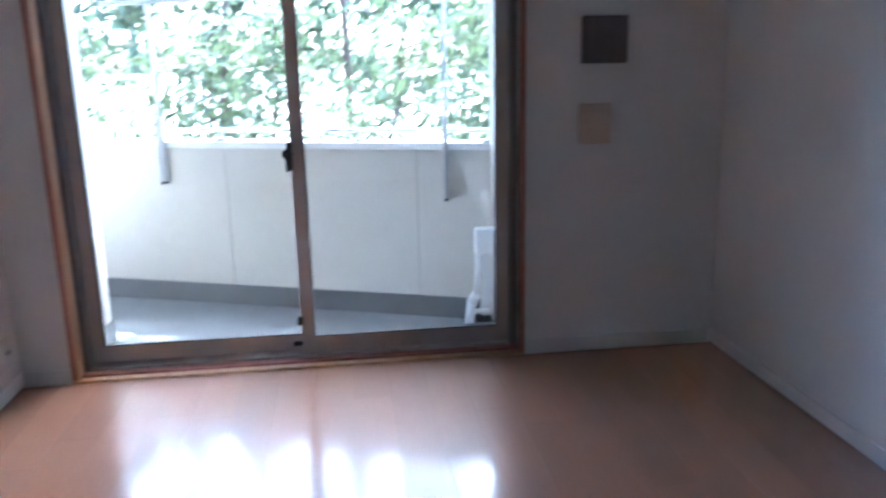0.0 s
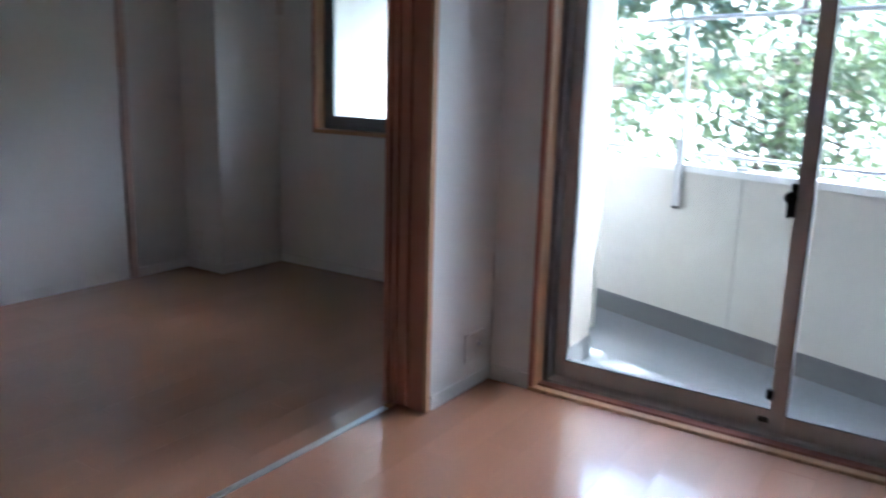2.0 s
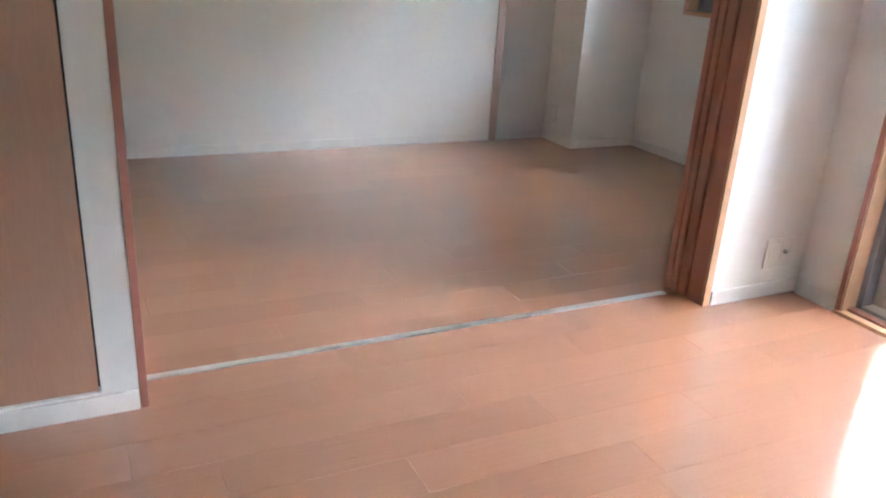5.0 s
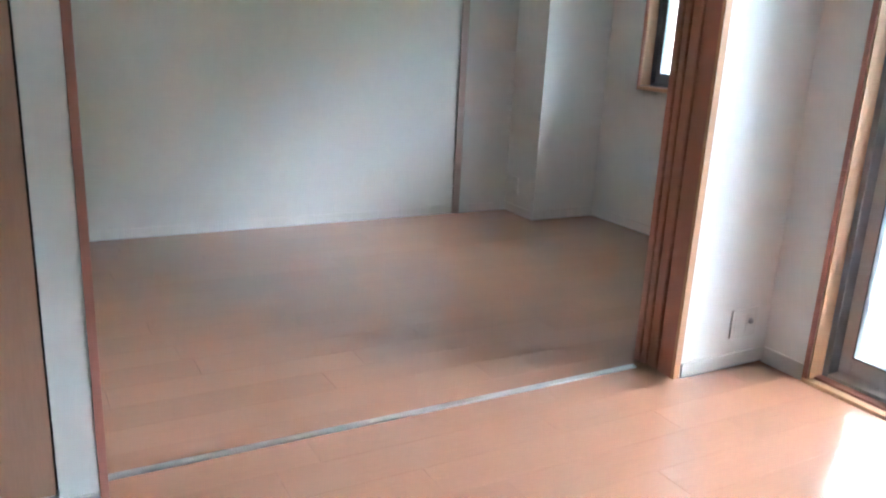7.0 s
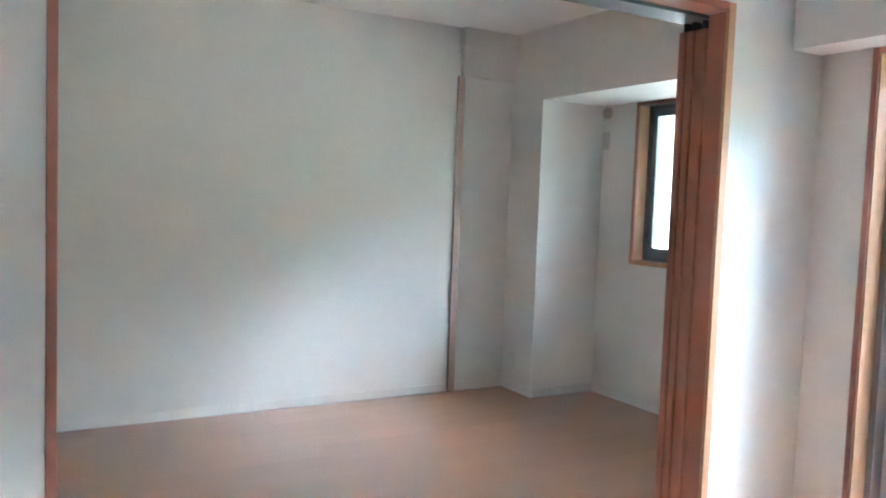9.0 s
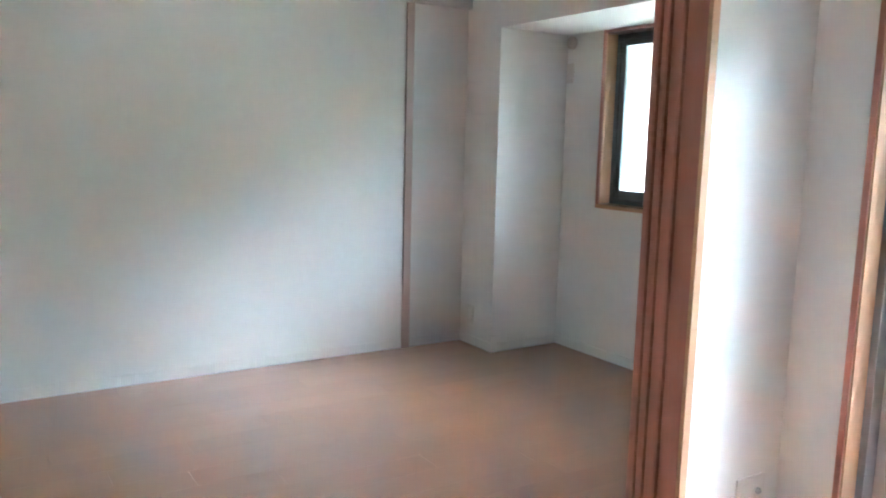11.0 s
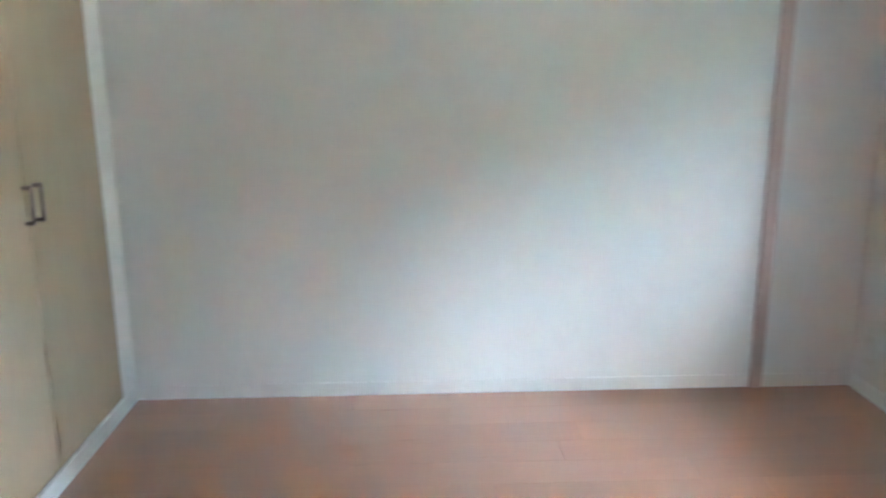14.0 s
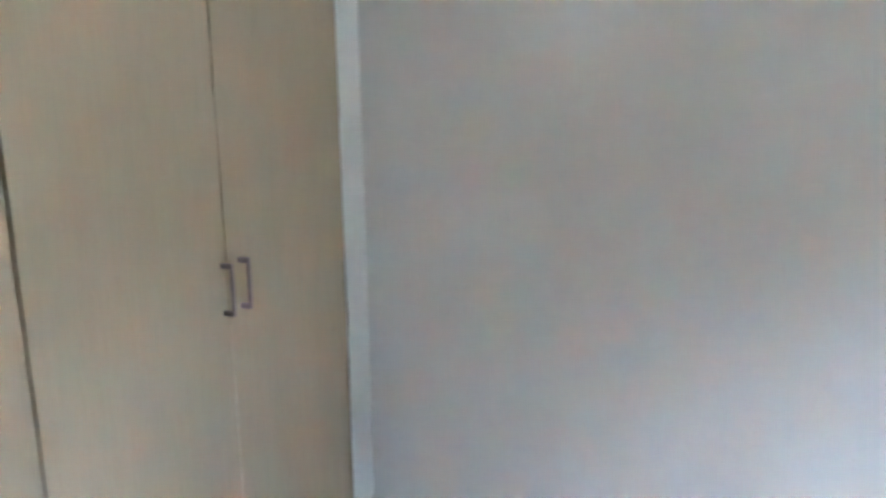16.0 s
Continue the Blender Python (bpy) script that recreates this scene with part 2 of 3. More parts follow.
floor_bed = setting("floor_bedroom", boxes((XF, -0.17, -2.8, YB, -0.1, -0.0125)), JOINT, "orange-brown laminate plank floor", "floor")
setting("floor_threshold", boxes((-0.169, -0.141, YJ, -0.07, -0.05, 0.003), bevel=0.0015), STEEL, "brushed metal door track set in the floor", "threshold")


def baseboard(name, *rows):
    return setting(name, boxes(*rows, bevel=0.003), TRIM, "white painted skirting board", "baseboard")


baseboard("baseboard_far", (XF, XF + 0.006, YCL, 0.508, 0.0005, 0.06))
baseboard("baseboard_far_corner", (XF, XF + 0.009, 0.562, YC, 0.0005, 0.06))
baseboard("baseboard_column", (XF + 0.01, XC + 0.009, YC - 0.009, YC, 0.0005, 0.06))
baseboard("baseboard_column_side", (XC, XC + 0.009, YC + 0.001, YB - 0.01, 0.0005, 0.06))
baseboard("baseboard_bed_window", (XC + 0.001, -0.21, YB - 0.009, YB, 0.0005, 0.06))
baseboard("baseboard_pillar", (0, 0.009, 0.016, YM - 0.01, 0.0005, 0.06))
baseboard("baseboard_window", (0.001, 0.199, YM - 0.009, YM, 0.0005, 0.06))
baseboard("baseboard_window_side", (2.149, XR - 0.01, YM - 0.009, YM, 0.0005, 0.06))
baseboard("baseboard_side", (XR - 0.009, XR, BACK_Y, YM, 0.0005, 0.06))
baseboard("baseboard_partition", (0, 0.009, BACK_Y, YJ - 0.024, 0.0005, 0.06))

# wooden lining of the opening
trim = thing("door_frame_1", (-0.1, -1.0, 0), "red-brown wooden frame lining the wide sliding-door opening", "door frame", kind="structure")
part("jamb", boxes((-0.085, -0.012, -0.018, 0.001, 0, HEAD_Z), bevel=0.002), WOOD, trim)
part("jamb_edge", boxes((-0.0115, 0.004, -0.019, 0.012, 0, 2.0), bevel=0.002), WOOD_LIGHT, trim, "pale worn edge of the jamb")
part("jamb", boxes((-0.2, 0.004, YJ - 0.022, YJ, 0, 2.0), bevel=0.002), WOOD, trim)
part("head", boxes((-0.205, 0.004, YJ, -0.0195, HEAD_Z, 2.0), bevel=0.002), WOOD, trim)
part("top_rail", boxes((-0.2, -0.087, YJ, 0.7, 1.962, HEAD_Z - 0.001)), ALU_DARK, trim, "dark hanging rail")

# three sliding leaves parked together
for i, (x0, x1, y0) in enumerate(((-0.2, -0.174, -0.035), (-0.167, -0.141, -0.03), (-0.134, -0.09, -0.025))):
    leaf = thing("sliding_door", ((x0 + x1) / 2, 0.3, 0.006), "red-brown wooden sliding door leaf pushed open", "door", "parked door leaves")
    part("panel", boxes((x0, x1, y0, y0 + 0.79, 0.006, 1.93), bevel=0.0025), WOOD, leaf)
    part("edge_strip", boxes((x0 + 0.004, x1 - 0.004, y0 - 0.003, y0 + 0.001, 0.008, 1.928), bevel=0.001), WOOD, leaf)
    bm = boxes(((x0 + x1) / 2 - 0.006, (x0 + x1) / 2 + 0.006, y0 + 0.012, y0 + 0.05, 1.928, 1.964), bevel=0.002)
    part("hanger", bm, BLACK, leaf, "black roller hanger")

# wall batten
setting("trim_batten", boxes((XF, XF + 0.018, 0.51, 0.56, 0.0005, 2.128), bevel=0.003), BATTEN, "brown wooden batten on the bedroom wall", "batten")


# ---- windows ----
def sash(parent, x0, x1, y, z0, z1, stile, rail, mat, depth=0.03):
    """A glazed sliding sash with its four bars and its pane."""
    s = part("sash", boxes((x0, x0 + stile, y, y + depth, z0, z1), (x1 - stile, x1, y, y + depth, z0, z1),
             (x0 + stile, x1 - stile, y + 0.001, y + depth - 0.001, z0, z0 + rail), (x0 + stile, x1 - stile, y + 0.001, y + depth - 0.001, z1 - rail * 0.7, z1), bevel=0.002), mat, parent)
    g = part("pane", boxes((x0 + stile - 0.005, x1 - stile + 0.005, y + depth / 2 - 0.003, y + depth / 2 + 0.003, z0 + rail - 0.005, z1 - rail * 0.7 + 0.005)), GLASS, parent, "clear glass")
    g.visible_shadow = False
    bm = boxes((x0 + stile - 0.002, x0 + stile + 0.004, y - 0.001, y + depth + 0.001, z0 + rail, z1 - rail * 0.7), (x1 - stile - 0.004, x1 - stile + 0.002, y - 0.001, y + depth + 0.001, z0 + rail, z1 - rail * 0.7),
               (x0 + stile, x1 - stile, y - 0.001, y + depth + 0.001, z0 + rail - 0.002, z0 + rail + 0.004))
    part("gasket", bm, ALU_DARK, parent, "black rubber gasket")
    return s


w = thing("window_1", (1.15, 0.55, 0), "bronze-grey aluminium sliding balcony door with clear glass, closed", "window", kind="structure")
part("casing", boxes((0.2, MW[0], YM - 0.014, 0.556, 0, 1.882), bevel=0.003), WOOD, w, "red-brown wooden casing")
part("casing", boxes((MW[1], 2.147, YM - 0.014, 0.556, 0, 1.882), bevel=0.003), WOOD, w, "red-brown wooden casing")
part("casing", boxes((MW[0], MW[1], YM - 0.014, 0.556, 1.86, 1.882), bevel=0.003), WOOD, w, "red-brown wooden casing")
part("lining", boxes((MW[0], MW[0] + 0.006, YM - 0.006, 0.556, 0.004, 1.859)), WOOD_LIGHT, w, "pale wooden reveal")
part("sill", boxes((0.201, 2.146, YM - 0.02, 0.504, -0.012, 0.008), bevel=0.003), WOOD_LIGHT, w, "worn wooden sill board")
part("sill_groove", boxes((0.222, 2.125, 0.504, 0.512, -0.012, 0.004)), ALU_DARK, w)
part("sill_step", boxes((0.222, 2.125, 0.512, 0.556, -0.012, 0.014), bevel=0.002), WOOD, w)
part("frame_jamb", boxes((MW[0], MW[0] + 0.03, 0.556, 0.655, -0.012, 1.86), bevel=0.002), ALU_MID, w)
part("frame_jamb", boxes((MW[1] - 0.03, MW[1], 0.556, 0.655, -0.012, 1.86), bevel=0.002), ALU_MID, w)
part("frame", boxes((MW[0] + 0.03, MW[1] - 0.03, 0.556, 0.655, 1.83, 1.86), (MW[0] + 0.03, MW[1] - 0.03, 0.556, 0.655, -0.012, 0.026), bevel=0.002), ALU, w)
sash(w, 0.253, 1.212, 0.612, 0.03, 1.828, 0.05, 0.075, ALU)
s2 = sash(w, 1.157, 2.094, 0.572, 0.03, 1.828, 0.055, 0.075, ALU)
bm = boxes((1.143, 1.163, 0.552, 0.574, 0.85, 0.97), bevel=0.004)
rod(bm, (1.145, 0.556, 0.92), (1.145, 0.545, 0.92), 0.022, 16)
box(bm, 1.137, 1.149, 0.535, 0.55, 0.85, 0.92)
part("latch", bm, BLACK, w, "black crescent latch")
part("stop", boxes((1.143, 1.165, 0.553, 0.574, 0.165, 0.205), bevel=0.004), BLACK, w, "black sash stop")
part("stop", boxes((1.115, 1.155, 0.597, 0.613, 0.055, 0.073), bevel=0.003), BLACK, w, "black sash stop")

w = thing("window_2", (-1.2, 1.53, 0.95), "dark aluminium bedroom window in a pale wooden frame", "window", kind="structure")
part("casing", boxes((-2.006, BW[0], YB - 0.012, 1.565, 0.93, 1.99), bevel=0.003), WOOD, w, "red-brown wooden casing")
part("casing", boxes((BW[1], -0.395, YB - 0.012, 1.565, 0.93, 1.985), bevel=0.003), WOOD, w, "red-brown wooden casing")
part("casing", boxes((BW[0], BW[1], YB - 0.012, 1.565, BW[3], 1.985), bevel=0.003), WOOD, w, "red-brown wooden casing")
part("lining", boxes((BW[0], BW[0] + 0.006, YB - 0.005, 1.562, 0.956, 1.964)), WOOD_LIGHT, w, "pale wooden reveal")
part("sill", boxes((BW[0], BW[1], YB - 0.03, 1.565, 0.93, 0.955), bevel=0.004), WOOD_LIGHT, w, "pale wooden sill")
part("frame", boxes((BW[0], BW[0] + 0.03, 1.565, 1.64, 0.95, 1.965), (BW[1] - 0.03, BW[1], 1.565, 1.64, 0.95, 1.965),
     (BW[0] + 0.03, BW[1] - 0.03, 1.565, 1.64, 1.935, 1.965), (BW[0] + 0.03, BW[1] - 0.03, 1.565, 1.64, 0.95, 0.98), bevel=0.002), ALU_DARK, w)
sash(w, -1.952, -1.2, 1.575, 0.98, 1.935, 0.035, 0.055, ALU_DARK, 0.025)
sash(w, -1.25, -0.45, 1.605, 0.98, 1.935, 0.035, 0.055, ALU_DARK, 0.025)

# ---- closet ----
c = thing("closet", (-1.4, -2.13, 0), "built-in closet with cream folding doors, closed", "closet")
part("frame_side", boxes((XF + 0.002, -2.549, YCL - 0.05, YCL, 0.066, CEIL_Z - 0.002), bevel=0.002), TRIM, c, "white painted side frame")
part("plinth", boxes((XF + 0.01, -0.205, YCL - 0.05, YCL + 0.004, 0.0005, 0.066), bevel=0.003), TRIM, c, "white plinth")
edges = [(-2.546, -1.9765), (-1.9735, -1.442), (-1.433, -0.94), (-0.937, -0.41)]
for i, (x0, x1) in enumerate(edges):
    d = part("door", boxes((x0, x1, YCL - 0.022, YCL - 0.004, 0.072, CEIL_Z - 0.02), bevel=0.0025), CREAM, c)
    bm = bmesh.new()
    y = YCL - 0.005
    hx = x1 - 0.044 if i in (0, 2) else x0 + 0.018
    for z in (0.9, 1.008):
        box(bm, hx - 0.005, hx + 0.005, y, y + 0.03, z - 0.006, z + 0.006)
    box(bm, hx - 0.005, hx + 0.005, y + 0.023, y + 0.031, 0.906, 1.002)
    bmesh.ops.bevel(bm, geom=bm.edges[:], offset=0.0018, segments=2, affect="EDGES")
    part("handle", bm, BRONZE, d, "dark bronze pull handle")
part("filler", boxes((-0.405, -0.205, YCL - 0.05, YCL, 0.066, CEIL_Z - 0.002)), TRIM, c, "white side filler")
# brown sheet added behind the doors in place of the closet's dark depth
part("backing", boxes((-2.548, -0.41, YCL - 0.06, YCL - 0.03, 0.066, CEIL_Z - 0.002)), JOINT, c, "brown sheet that stands in for the dark closet inside")

# ---- living-room cupboard in the partition ----
c = thing("wall_cupboard", (-0.02, -2.5, 0.07), "glossy brown wooden cupboard door set flush in the wall", "cupboard")
part("door", boxes((-0.03, -0.001, CP[0] + 0.005, CP[1] - 0.006, CP[2] + 0.006, CP[3] - 0.005), bevel=0.002), PANEL, c)
# black sheet behind the door: the gap's shade is put into its colour
part("gap_lining", boxes((-0.0395, -0.033, CP[0] + 0.001, CP[1] - 0.001, CP[2] + 0.001, CP[3] - 0.001)), BLACK, c, "black lining that stands in for the shade in the gap")

# ---- small fixtures ----
o = thing("wall_socket", (0.0, 0.35, 0.185), "ivory wide wall socket plate with an aerial jack", "socket")
part("plate", boxes((0, 0.007, 0.26, 0.405, 0.125, 0.245), bevel=0.003), PLASTIC, o)
part("insert", boxes((0.0072, 0.009, 0.277, 0.315, 0.148, 0.222), bevel=0.0008), PLASTIC, o)
part("jack_insert", boxes((0.0072, 0.009, 0.342, 0.382, 0.148, 0.222), bevel=0.0008), PLASTIC, o)
bm = bmesh.new()
rod(bm, (0.008, 0.362, 0.19), (0.016, 0.362, 0.19), 0.011, 14)
rod(bm, (0.015, 0.362, 0.19), (0.022, 0.362, 0.19), 0.006, 10)
part("jack", bm, GALV, o, "metal aerial jack", True)

o = thing("wall_socket", (-2.6, YC, 0.2), "ivory wall socket low on the column", "socket")
part("plate", boxes((-2.6, -2.53, YC - 0.008, YC, 0.14, 0.26), bevel=0.003), PLASTIC, o)
part("insert", boxes((-2.582, -2.548, YC - 0.0105, YC - 0.0085, 0.165, 0.235), bevel=0.001), TRIM, o)

o = thing("intercom_panel", (2.44, YM, 1.33), "dark grey square wall panel", "panel")
part("body", boxes((2.385, 2.58, YM - 0.022, YM, 1.266, 1.458), bevel=0.006), DARK_PANEL, o)
part("screen", boxes((2.402, 2.563, YM - 0.0245, YM - 0.0225, 1.29, 1.44), bevel=0.001), DARK_PANEL, o)
o = thing("switch_plate", (2.41, YM, 0.98), "ivory wall switch plate", "switch")
part("plate", boxes((2.38, 2.52, YM - 0.01, YM, 0.93, 1.1), bevel=0.004), SWITCH, o)
part("rocker", boxes((2.4, 2.5, YM - 0.0145, YM - 0.0105, 0.96, 1.07), bevel=0.002), SWITCH, o)

o = thing("duct_cap", (-2.28, YB, 1.92), "beige round air-conditioner sleeve cap", "vent cap")
bm = bmesh.new()
rod(bm, (-2.28, YB, 1.935), (-2.28, YB - 0.03, 1.935), 0.04, 20)
bmesh.ops.bevel(bm, geom=bm.edges[:], offset=0.006, segments=2, affect="EDGES")
part("cap", bm, BEIGE, o, "", True)
o = thing("wall_socket", (-2.296, YB, 1.75), "ivory air-conditioner socket below the sleeve cap", "socket")
part("plate", boxes((-2.329, -2.262, YB - 0.008, YB, 1.69, 1.81), bevel=0.003), PALE_BEIGE, o)
part("insert", boxes((-2.313, -2.278, YB - 0.0105, YB - 0.0085, 1.715, 1.785), bevel=0.001), PALE_BEIGE, o)

# ---- balcony ----
def along(x, off=0.0, z=0.0):
    """A point over the parapet's foot at x, moved outwards by off."""
    p = Vector((x, parapet_y(x), z)) + PN * off
    return p


def slab_along(x0, x1, o0, o1, z0, z1):
    bm = bmesh.new()
    v = [bm.verts.new(along(x, o, z)) for z in (z0, z1) for o in (o0, o1) for x in (x0, x1)]
    for f in ((0, 2, 3, 1), (4, 5, 7, 6), (0, 1, 5, 4), (2, 6, 7, 3), (0, 4, 6, 2), (1, 3, 7, 5)):
        bm.faces.new([v[i] for i in f])
    return bm


bm = bmesh.new()
foot = [(-3.0, 0.6), (2.35, 0.6), along(2.35, 0.1)[:2], along(-3.0, 0.1)[:2]]
lo = [bm.verts.new((p[0], p[1], DECK_Z - 0.2)) for p in foot]
hi = [bm.verts.new((p[0], p[1], DECK_Z)) for p in foot]
bm.faces.new(lo[::-1])
bm.faces.new(hi)
for i in range(4):
    bm.faces.new((lo[i], lo[(i + 1) % 4], hi[(i + 1) % 4], hi[i]))
setting("balcony_floor", bm, DECK, "blue-grey coated balcony floor", "balcony floor")
# unseen slab overhead, added; its outline is set to cut sun and sky light
bm = bmesh.new()
over = [(-3.0, 0.6), (6.0, 0.6), (6.0, 2.1), (0.25, 2.1), (0.2, 2.42), (-3.0, 3.66)]
lo = [bm.verts.new((p[0], p[1], 2.75)) for p in over]
hi = [bm.verts.new((p[0], p[1], 2.91)) for p in over]
bm.faces.new(lo[::-1])
bm.faces.new(hi)
for i in range(6):
    bm.faces.new((lo[i], lo[(i + 1) % 6], hi[(i + 1) % 6], hi[i]))
setting("added_soffit", bm, RENDERED, "unseen slab added above the balcony to limit sun and sky light", "balcony slab")
# unseen beam added to draw the upper edge of light on the bedroom wall
setting("added_downstand", slab_along(-3.0, -0.75, 0.42, 0.54, 2.25, 2.749), RENDERED, "unseen downstand added to cut the sky light on the bedroom wall", "beam")
setting("balcony_parapet", slab_along(-3.0, 2.35, 0.0, 0.12, DECK_Z - 0.2, 0.85), RENDERED, "pale painted balcony parapet with faint joints", "parapet")
setting("balcony_coping", slab_along(-3.0, 2.35, -0.012, 0.135, 0.85, 0.885), DUCT, "pale metal coping on the parapet", "coping")
setting("balcony_upstand", slab_along(-3.0, 2.35, -0.012, 0.0, DECK_Z, 0.065), UPSTAND, "dark grey waterproof upstand", "upstand")
setting("wall_outer_pier", boxes((0.003, 0.185, 0.661, 1.14, DECK_Z, 2.75)), PIER_SHADED, "beige painted outer pier beside the balcony door, its shade put into the paint", "pier")
setting("balcony_pier_upstand", boxes((0.186, 0.195, 0.665, 1.148, DECK_Z, 0.06)), UPSTAND, "dark grey waterproof upstand", "upstand")
setting("wall_outer_bedroom", boxes((0.0, 0.012, 1.141, 1.63, DECK_Z, 2.75)), RENDERED, "pale painted outer wall", "wall")
setting("wall_balcony_end", boxes((2.115, 2.35, 0.661, along(2.35)[1] + 0.1, DECK_Z, 2.75)), RENDERED, "pale painted balcony end wall", "wall")
setting("wall_balcony_far_end", boxes((-3.1, -2.62, 1.621, 3.1, DECK_Z, 2.75)), RENDERED, "pale painted balcony end wall", "wall")

rail = thing("balcony_rail", along(0.9, 0.05, 0.885), "thin metal handrail on small feet along the parapet", "railing")
bm = bmesh.new()
rod(bm, along(-2.6, 0.05, 0.945), along(2.15, 0.05, 0.945), 0.011, 10)
part("rail", bm, GALV, rail, "", True)
for x in (-2.1, -1.3, -0.5, 0.1, 0.69, 1.45, 2.1):
    p = along(x, 0.05, 0.885)
    bm = boxes((p.x - 0.035, p.x + 0.035, p.y - 0.03, p.y + 0.03, 0.885, 0.9), bevel=0.004)
    rod(bm, p, (p.x, p.y, 0.945), 0.011, 8)
    part("post", bm, GALV, rail)


def laundry_bracket(x, z0, z1, half=0.02):
    p = along(x, -0.012, z0)
    t = thing("laundry_bracket", p, "grey metal laundry-pole bracket fixed to the parapet", "bracket", "laundry brackets")
    bm = bmesh.new()
    box(bm, p.x - half, p.x + half, p.y - 0.035, p.y, z0, z1 - 0.6)
    bmesh.ops.bevel(bm, geom=bm.edges[:], offset=0.003, segments=1, affect="EDGES")
    part("bracket", bm, GALV, t)
    bm = bmesh.new()
    rod(bm, (p.x, p.y - 0.018, z0 + 0.15), (p.x, p.y - 0.018, z1), 0.011, 8)
    part("pole", bm, GALV, t, "", True)
    part("cap", boxes((p.x - half + 0.002, p.x + half - 0.002, p.y - 0.036, p.y, z0 - 0.012, z0 + 0.004), bevel=0.003), BLACK, t)
    bm = boxes((p.x - 0.012, p.x + 0.012, p.y - 0.06, p.y, z1 - 0.02, z1 + 0.004), bevel=0.003)
    part("hook", bm, GALV, t)
    return t


laundry_bracket(0.37, 0.66, 1.62)
laundry_bracket(1.9, 0.6, 1.62, 0.012)
t = thing("laundry_pole", along(1.1, -0.04, 1.63), "thin grey laundry pole resting on two brackets", "pole")
bm = bmesh.new()
rod(bm, along(0.1, -0.03, 1.636), along(2.1, -0.03, 1.636), 0.012, 10)
part("pole", bm, GALV, t, "", True)

# parapet joints
for i, x in enumerate((0.72, -0.6, 1.75)):
    setting("trim_joint_%d" % (i + 1), slab_along(x, x + 0.008, -0.003, 0.0, 0.066, 0.849), JOINT_GREY, "thin sealed joint in the parapet", "joint")

# white air-conditioner duct
d = thing("air_conditioner_duct", (2.085, 0.98, DECK_Z), "white plastic pipe duct on the balcony end wall", "pipe duct")
part("cover", boxes((2.007, 2.114, 0.93, 1.0, 0.345, 0.48), bevel=0.01), DUCT, d)
part("duct", boxes((2.035, 2.114, 0.945, 0.99, 0.03, 0.346), bevel=0.006), DUCT, d)
bm = bmesh.new()
rod(bm, (2.020, 0.945, 0.35), (2.007, 0.945, 0.14), 0.013, 12)
rod(bm, (2.007, 0.945, 0.145), (1.985, 0.945, 0.1), 0.024, 12, 0.03)
rod(bm, (1.985, 0.945, 0.1), (1.970, 0.945, -0.01), 0.024, 12)
part("hose", bm, DUCT, d, "white insulated hose", True)
bm = bmesh.new()
rod(bm, (1.970, 0.945, 0.0), (1.970, 0.945, DECK_Z), 0.02, 12)
rod(bm, (1.975, 0.945, 0.055), (2.075, 0.95, 0.055), 0.013, 12)
part("elbow", bm, DUCT, d, "", True)
part("clamp", boxes((2.000, 2.085, 0.93, 1.0, 0.0, 0.03), bevel=0.004), BLACK, d, "dark clamp")
part("foot", boxes((2.015, 2.114, 0.94, 0.995, DECK_Z, 0.0), bevel=0.004), UPSTAND, d)

# ---- outside ----
bm = bmesh.new()
for x, y in ((-400, 2.9), (400, 2.9), (400, 600), (-400, 600)):
    bm.verts.new((x, y, -0.6))
bm.faces.new(bm.verts[:])
setting("ground", bm, GROUND, "pale sunlit ground outside", "ground")


def leaf_cloud(rng, centres, count, spread, size):
    """Many small pointed leaves scattered round a set of twigs."""
    verts, faces = [], []
    for _ in range(count):
        c = centres[rng.integers(len(centres))] + rng.normal(0, spread, 3)
        a = rng.normal(0, 1, 3)
        a /= np.linalg.norm(a)
        b = np.cross(a, rng.normal(0, 1, 3))
        b /= np.linalg.norm(b)
        s = size * rng.uniform(0.6, 1.4)
        k = len(verts)
        nrm = np.cross(a, b) * s * 0.12
        verts += [c - a * s, c + b * s * 0.42 + nrm, c + a * s, c - b * s * 0.42 + nrm]
        faces += [(k, k + 1, k + 2, k + 3)]
    return [tuple(v) for v in verts], faces


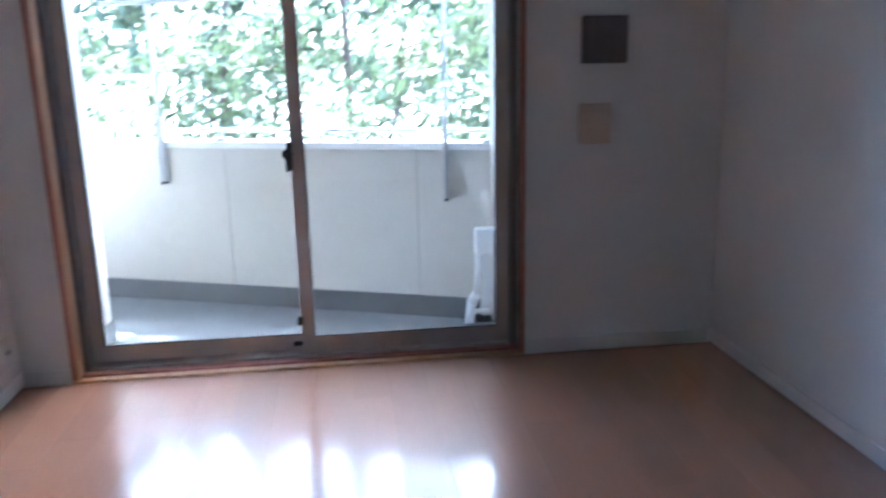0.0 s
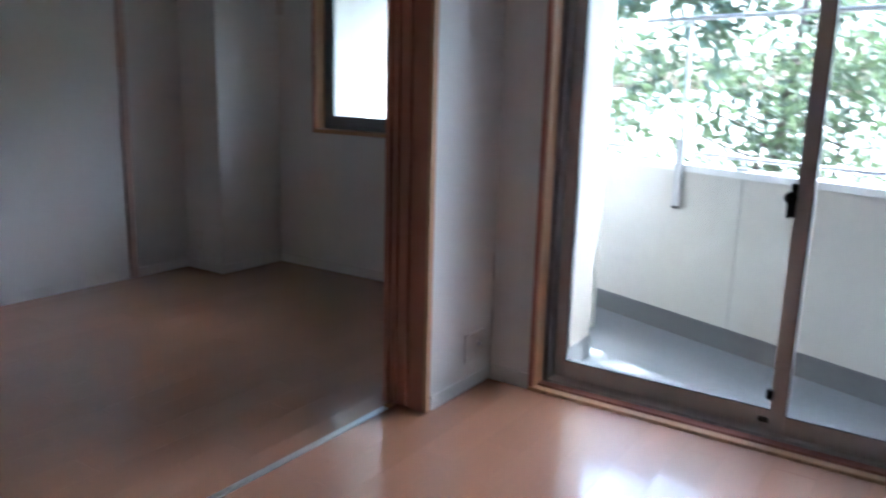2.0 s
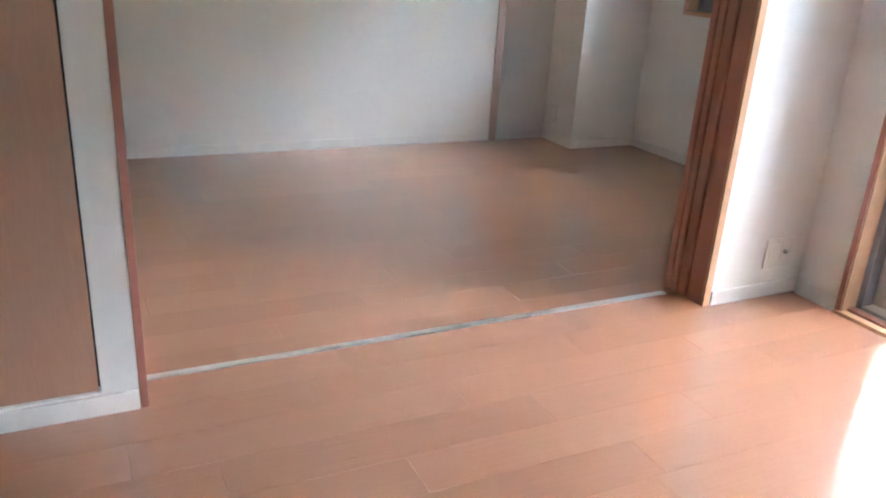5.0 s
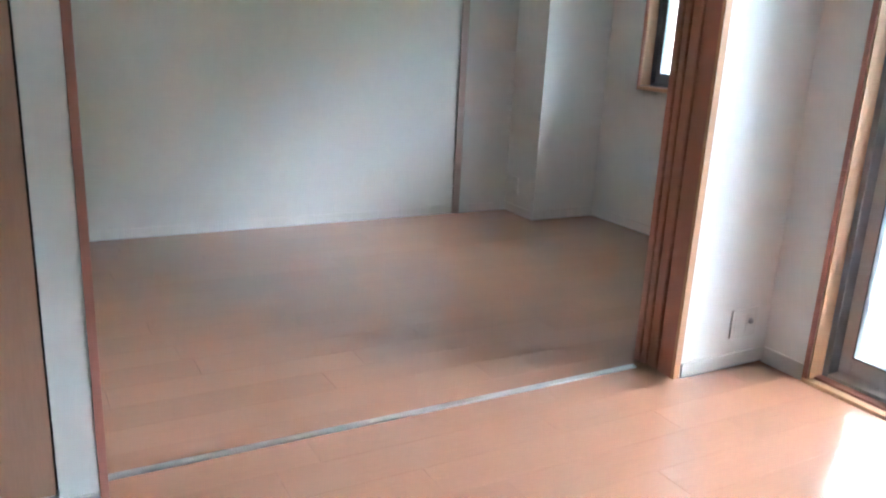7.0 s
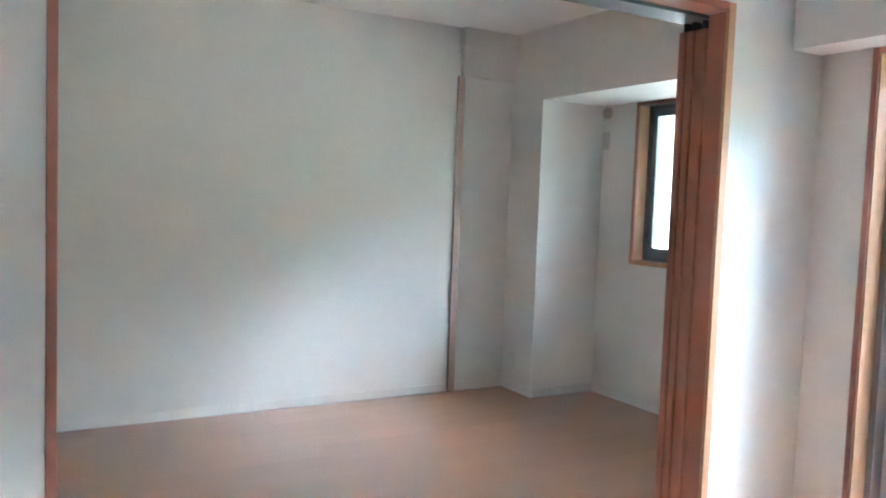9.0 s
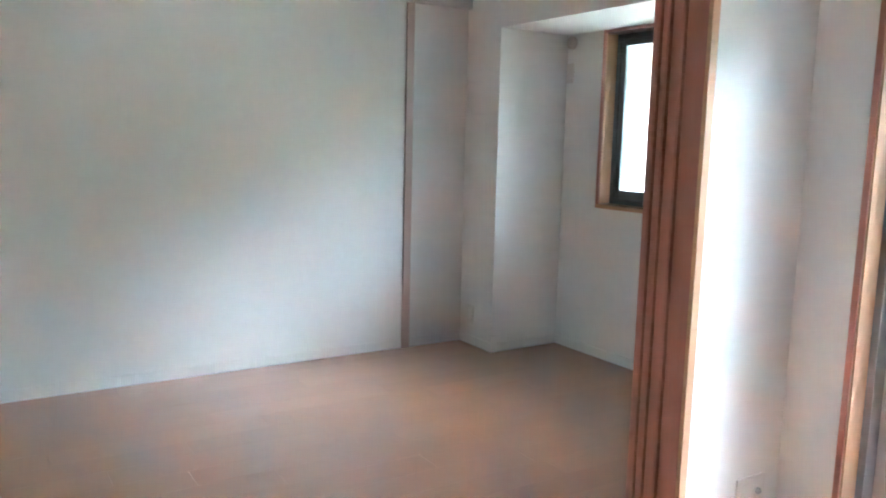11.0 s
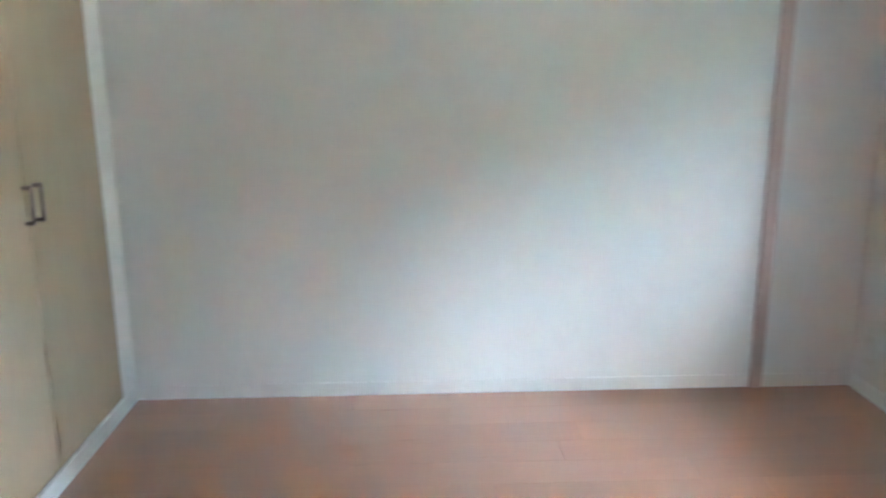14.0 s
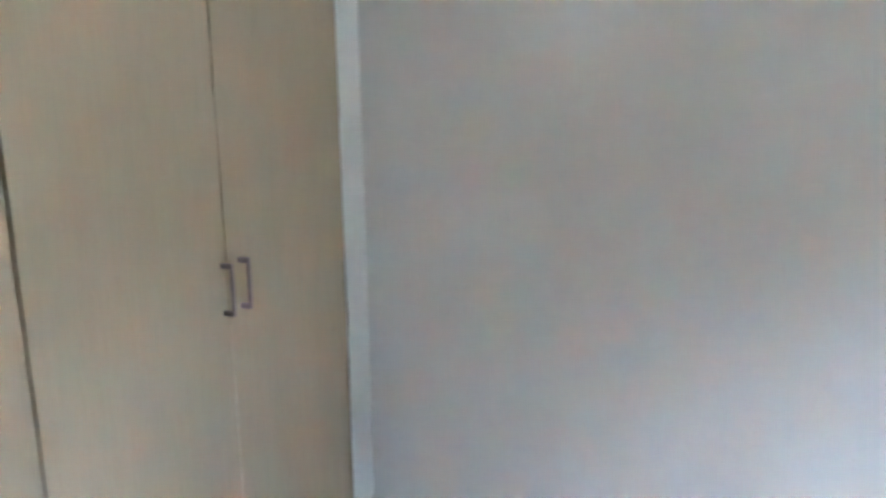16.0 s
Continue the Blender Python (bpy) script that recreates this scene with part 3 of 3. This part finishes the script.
def tree(x, y, height, seed, leaves, low, spread=0.22, size=0.055, z0=-0.6):
    rng = np.random.default_rng(seed)
    t = thing("tree", (x, y, z0), "slender green garden tree with a thin dark trunk", "tree", "trees beyond the balcony")
    bm = bmesh.new()
    pts = [Vector((x, y, z0))]
    n = 7
    for i in range(n):
        pts.append(pts[-1] + Vector((rng.normal(0, 0.05), rng.normal(0, 0.05), height / n)))
    for i in range(n):
        rod(bm, pts[i], pts[i + 1], 0.035 * (1 - i / n) + 0.008, 7, 0.035 * (1 - (i + 1) / n) + 0.006)
    centres = []
    for i in range(16):
        f = low + (1 - low) * i / 16
        k = min(int(f * n), n - 1)
        base = pts[k].lerp(pts[k + 1], f * n - k)
        ang = rng.uniform(0, 2 * math.pi)
        ln = rng.uniform(0.35, 0.9) * (1.15 - 0.5 * f)
        tip = base + Vector((math.cos(ang) * ln, math.sin(ang) * ln, ln * 0.35))
        rod(bm, base, tip, 0.011, 5, 0.004)
        for q in (0.35, 0.6, 0.85, 1.0):
            centres.append(np.array(base.lerp(tip, q)))
    part("trunk", bm, BARK, t)
    verts, faces = leaf_cloud(rng, centres, leaves, spread, size)
    me = bpy.data.meshes.new("crown")
    me.from_pydata(verts, [], faces)
    me.materials.append(LEAF)
    ob = new("crown", me)
    ob.parent = t
    ob.matrix_parent_inverse = t.matrix_basis.inverted()
    return t


rng0 = np.random.default_rng(5)
for i, x in enumerate(np.linspace(-2.5, 6.5, 12)):
    tree(float(x + rng0.uniform(-0.2, 0.2)), float(3.9 + rng0.uniform(-0.5, 0.9) - 0.12 * x), float(rng0.uniform(2.15, 2.45)), 20 + i, 1100, 0.3, 0.16)
# a loose belt of woodland behind the garden trees
rng1 = np.random.default_rng(9)
twigs = [np.array((rng1.uniform(-5.0, 20), rng1.uniform(8.4, 10.0), 0.0)) for _ in range(900)]
for q in twigs:
    q[2] = 0.35 + (4.3 - 0.95 * min(max((q[0] - 4.0) / 4.0, 0), 1) + 0.12 * math.sin(q[0] * 1.3) + 0.1 * math.sin(q[0] * 2.9 + 1)) * rng1.uniform(0, 1) ** 0.6
verts, faces = leaf_cloud(rng1, twigs, 33000, 0.17, 0.115)
# a few taller, thinner crowns, added above the view to break up the reflected sky
tall = [np.array((rng1.uniform(-4.0, 4.0), rng1.uniform(9.6, 11.0), rng1.uniform(4.0, 9.5))) for _ in range(230)]
more_verts, more_faces = leaf_cloud(rng1, tall, 6000, 0.22, 0.13)
faces += [tuple(i + len(verts) for i in f) for f in more_faces]
verts += more_verts
me = bpy.data.meshes.new("far_woods")
me.from_pydata(verts, [], faces)
me.materials.append(LEAF_FAR)
tagged(new("far_woods", me), "loose green belt of trees behind the garden", "woods", kind="stuff")
# taller trees whose crowns dapple the balcony
for x, y, n, k in ((0.3, 4.4, 2200, 77), (1.5, 4.5, 1500, 78), (2.7, 4.3, 900, 79), (3.9, 4.4, 900, 80)):
    tree(x, y, 8.6, k, n, 0.6, 0.26, 0.085)

# ---- floor planks ----
def plank_floor(parent, x0, x1, y0, y1, seed, wide=0.151, long=0.909):
    """Boards that run towards the windows, staggered row by row, all on one shared board mesh."""
    rng = np.random.default_rng(seed)
    bm = boxes((-0.5, 0.5, -0.5, 0.5, -0.0115, 0.0))
    for v in bm.verts:
        if v.co.z > -0.001:
            v.co.x *= 0.9988
            v.co.y *= 0.9997
    me = mesh_of("plank", bm, FLOOR)
    x = x0
    while x < x1 - 0.004:
        w_ = min(wide, x1 - x)
        y = y0 - rng.uniform(0, long)
        while y < y1 - 0.004:
            a, b = max(y, y0), min(y + long, y1)
            if b - a > 0.01:
                ob = new("plank", me)
                ob.parent = parent
                ob.location = (x + w_ / 2, (a + b) / 2, 0)
                ob.scale = (w_ - 0.0005, b - a - 0.0005, 1)
            y += long
        x += wide


plank_floor(floor_main, -0.139, XR - 0.001, BACK_Y, 0.449, 3)
plank_floor(floor_bed, XF + 0.001, -0.171, YCL - 0.05, YB - 0.001, 4)
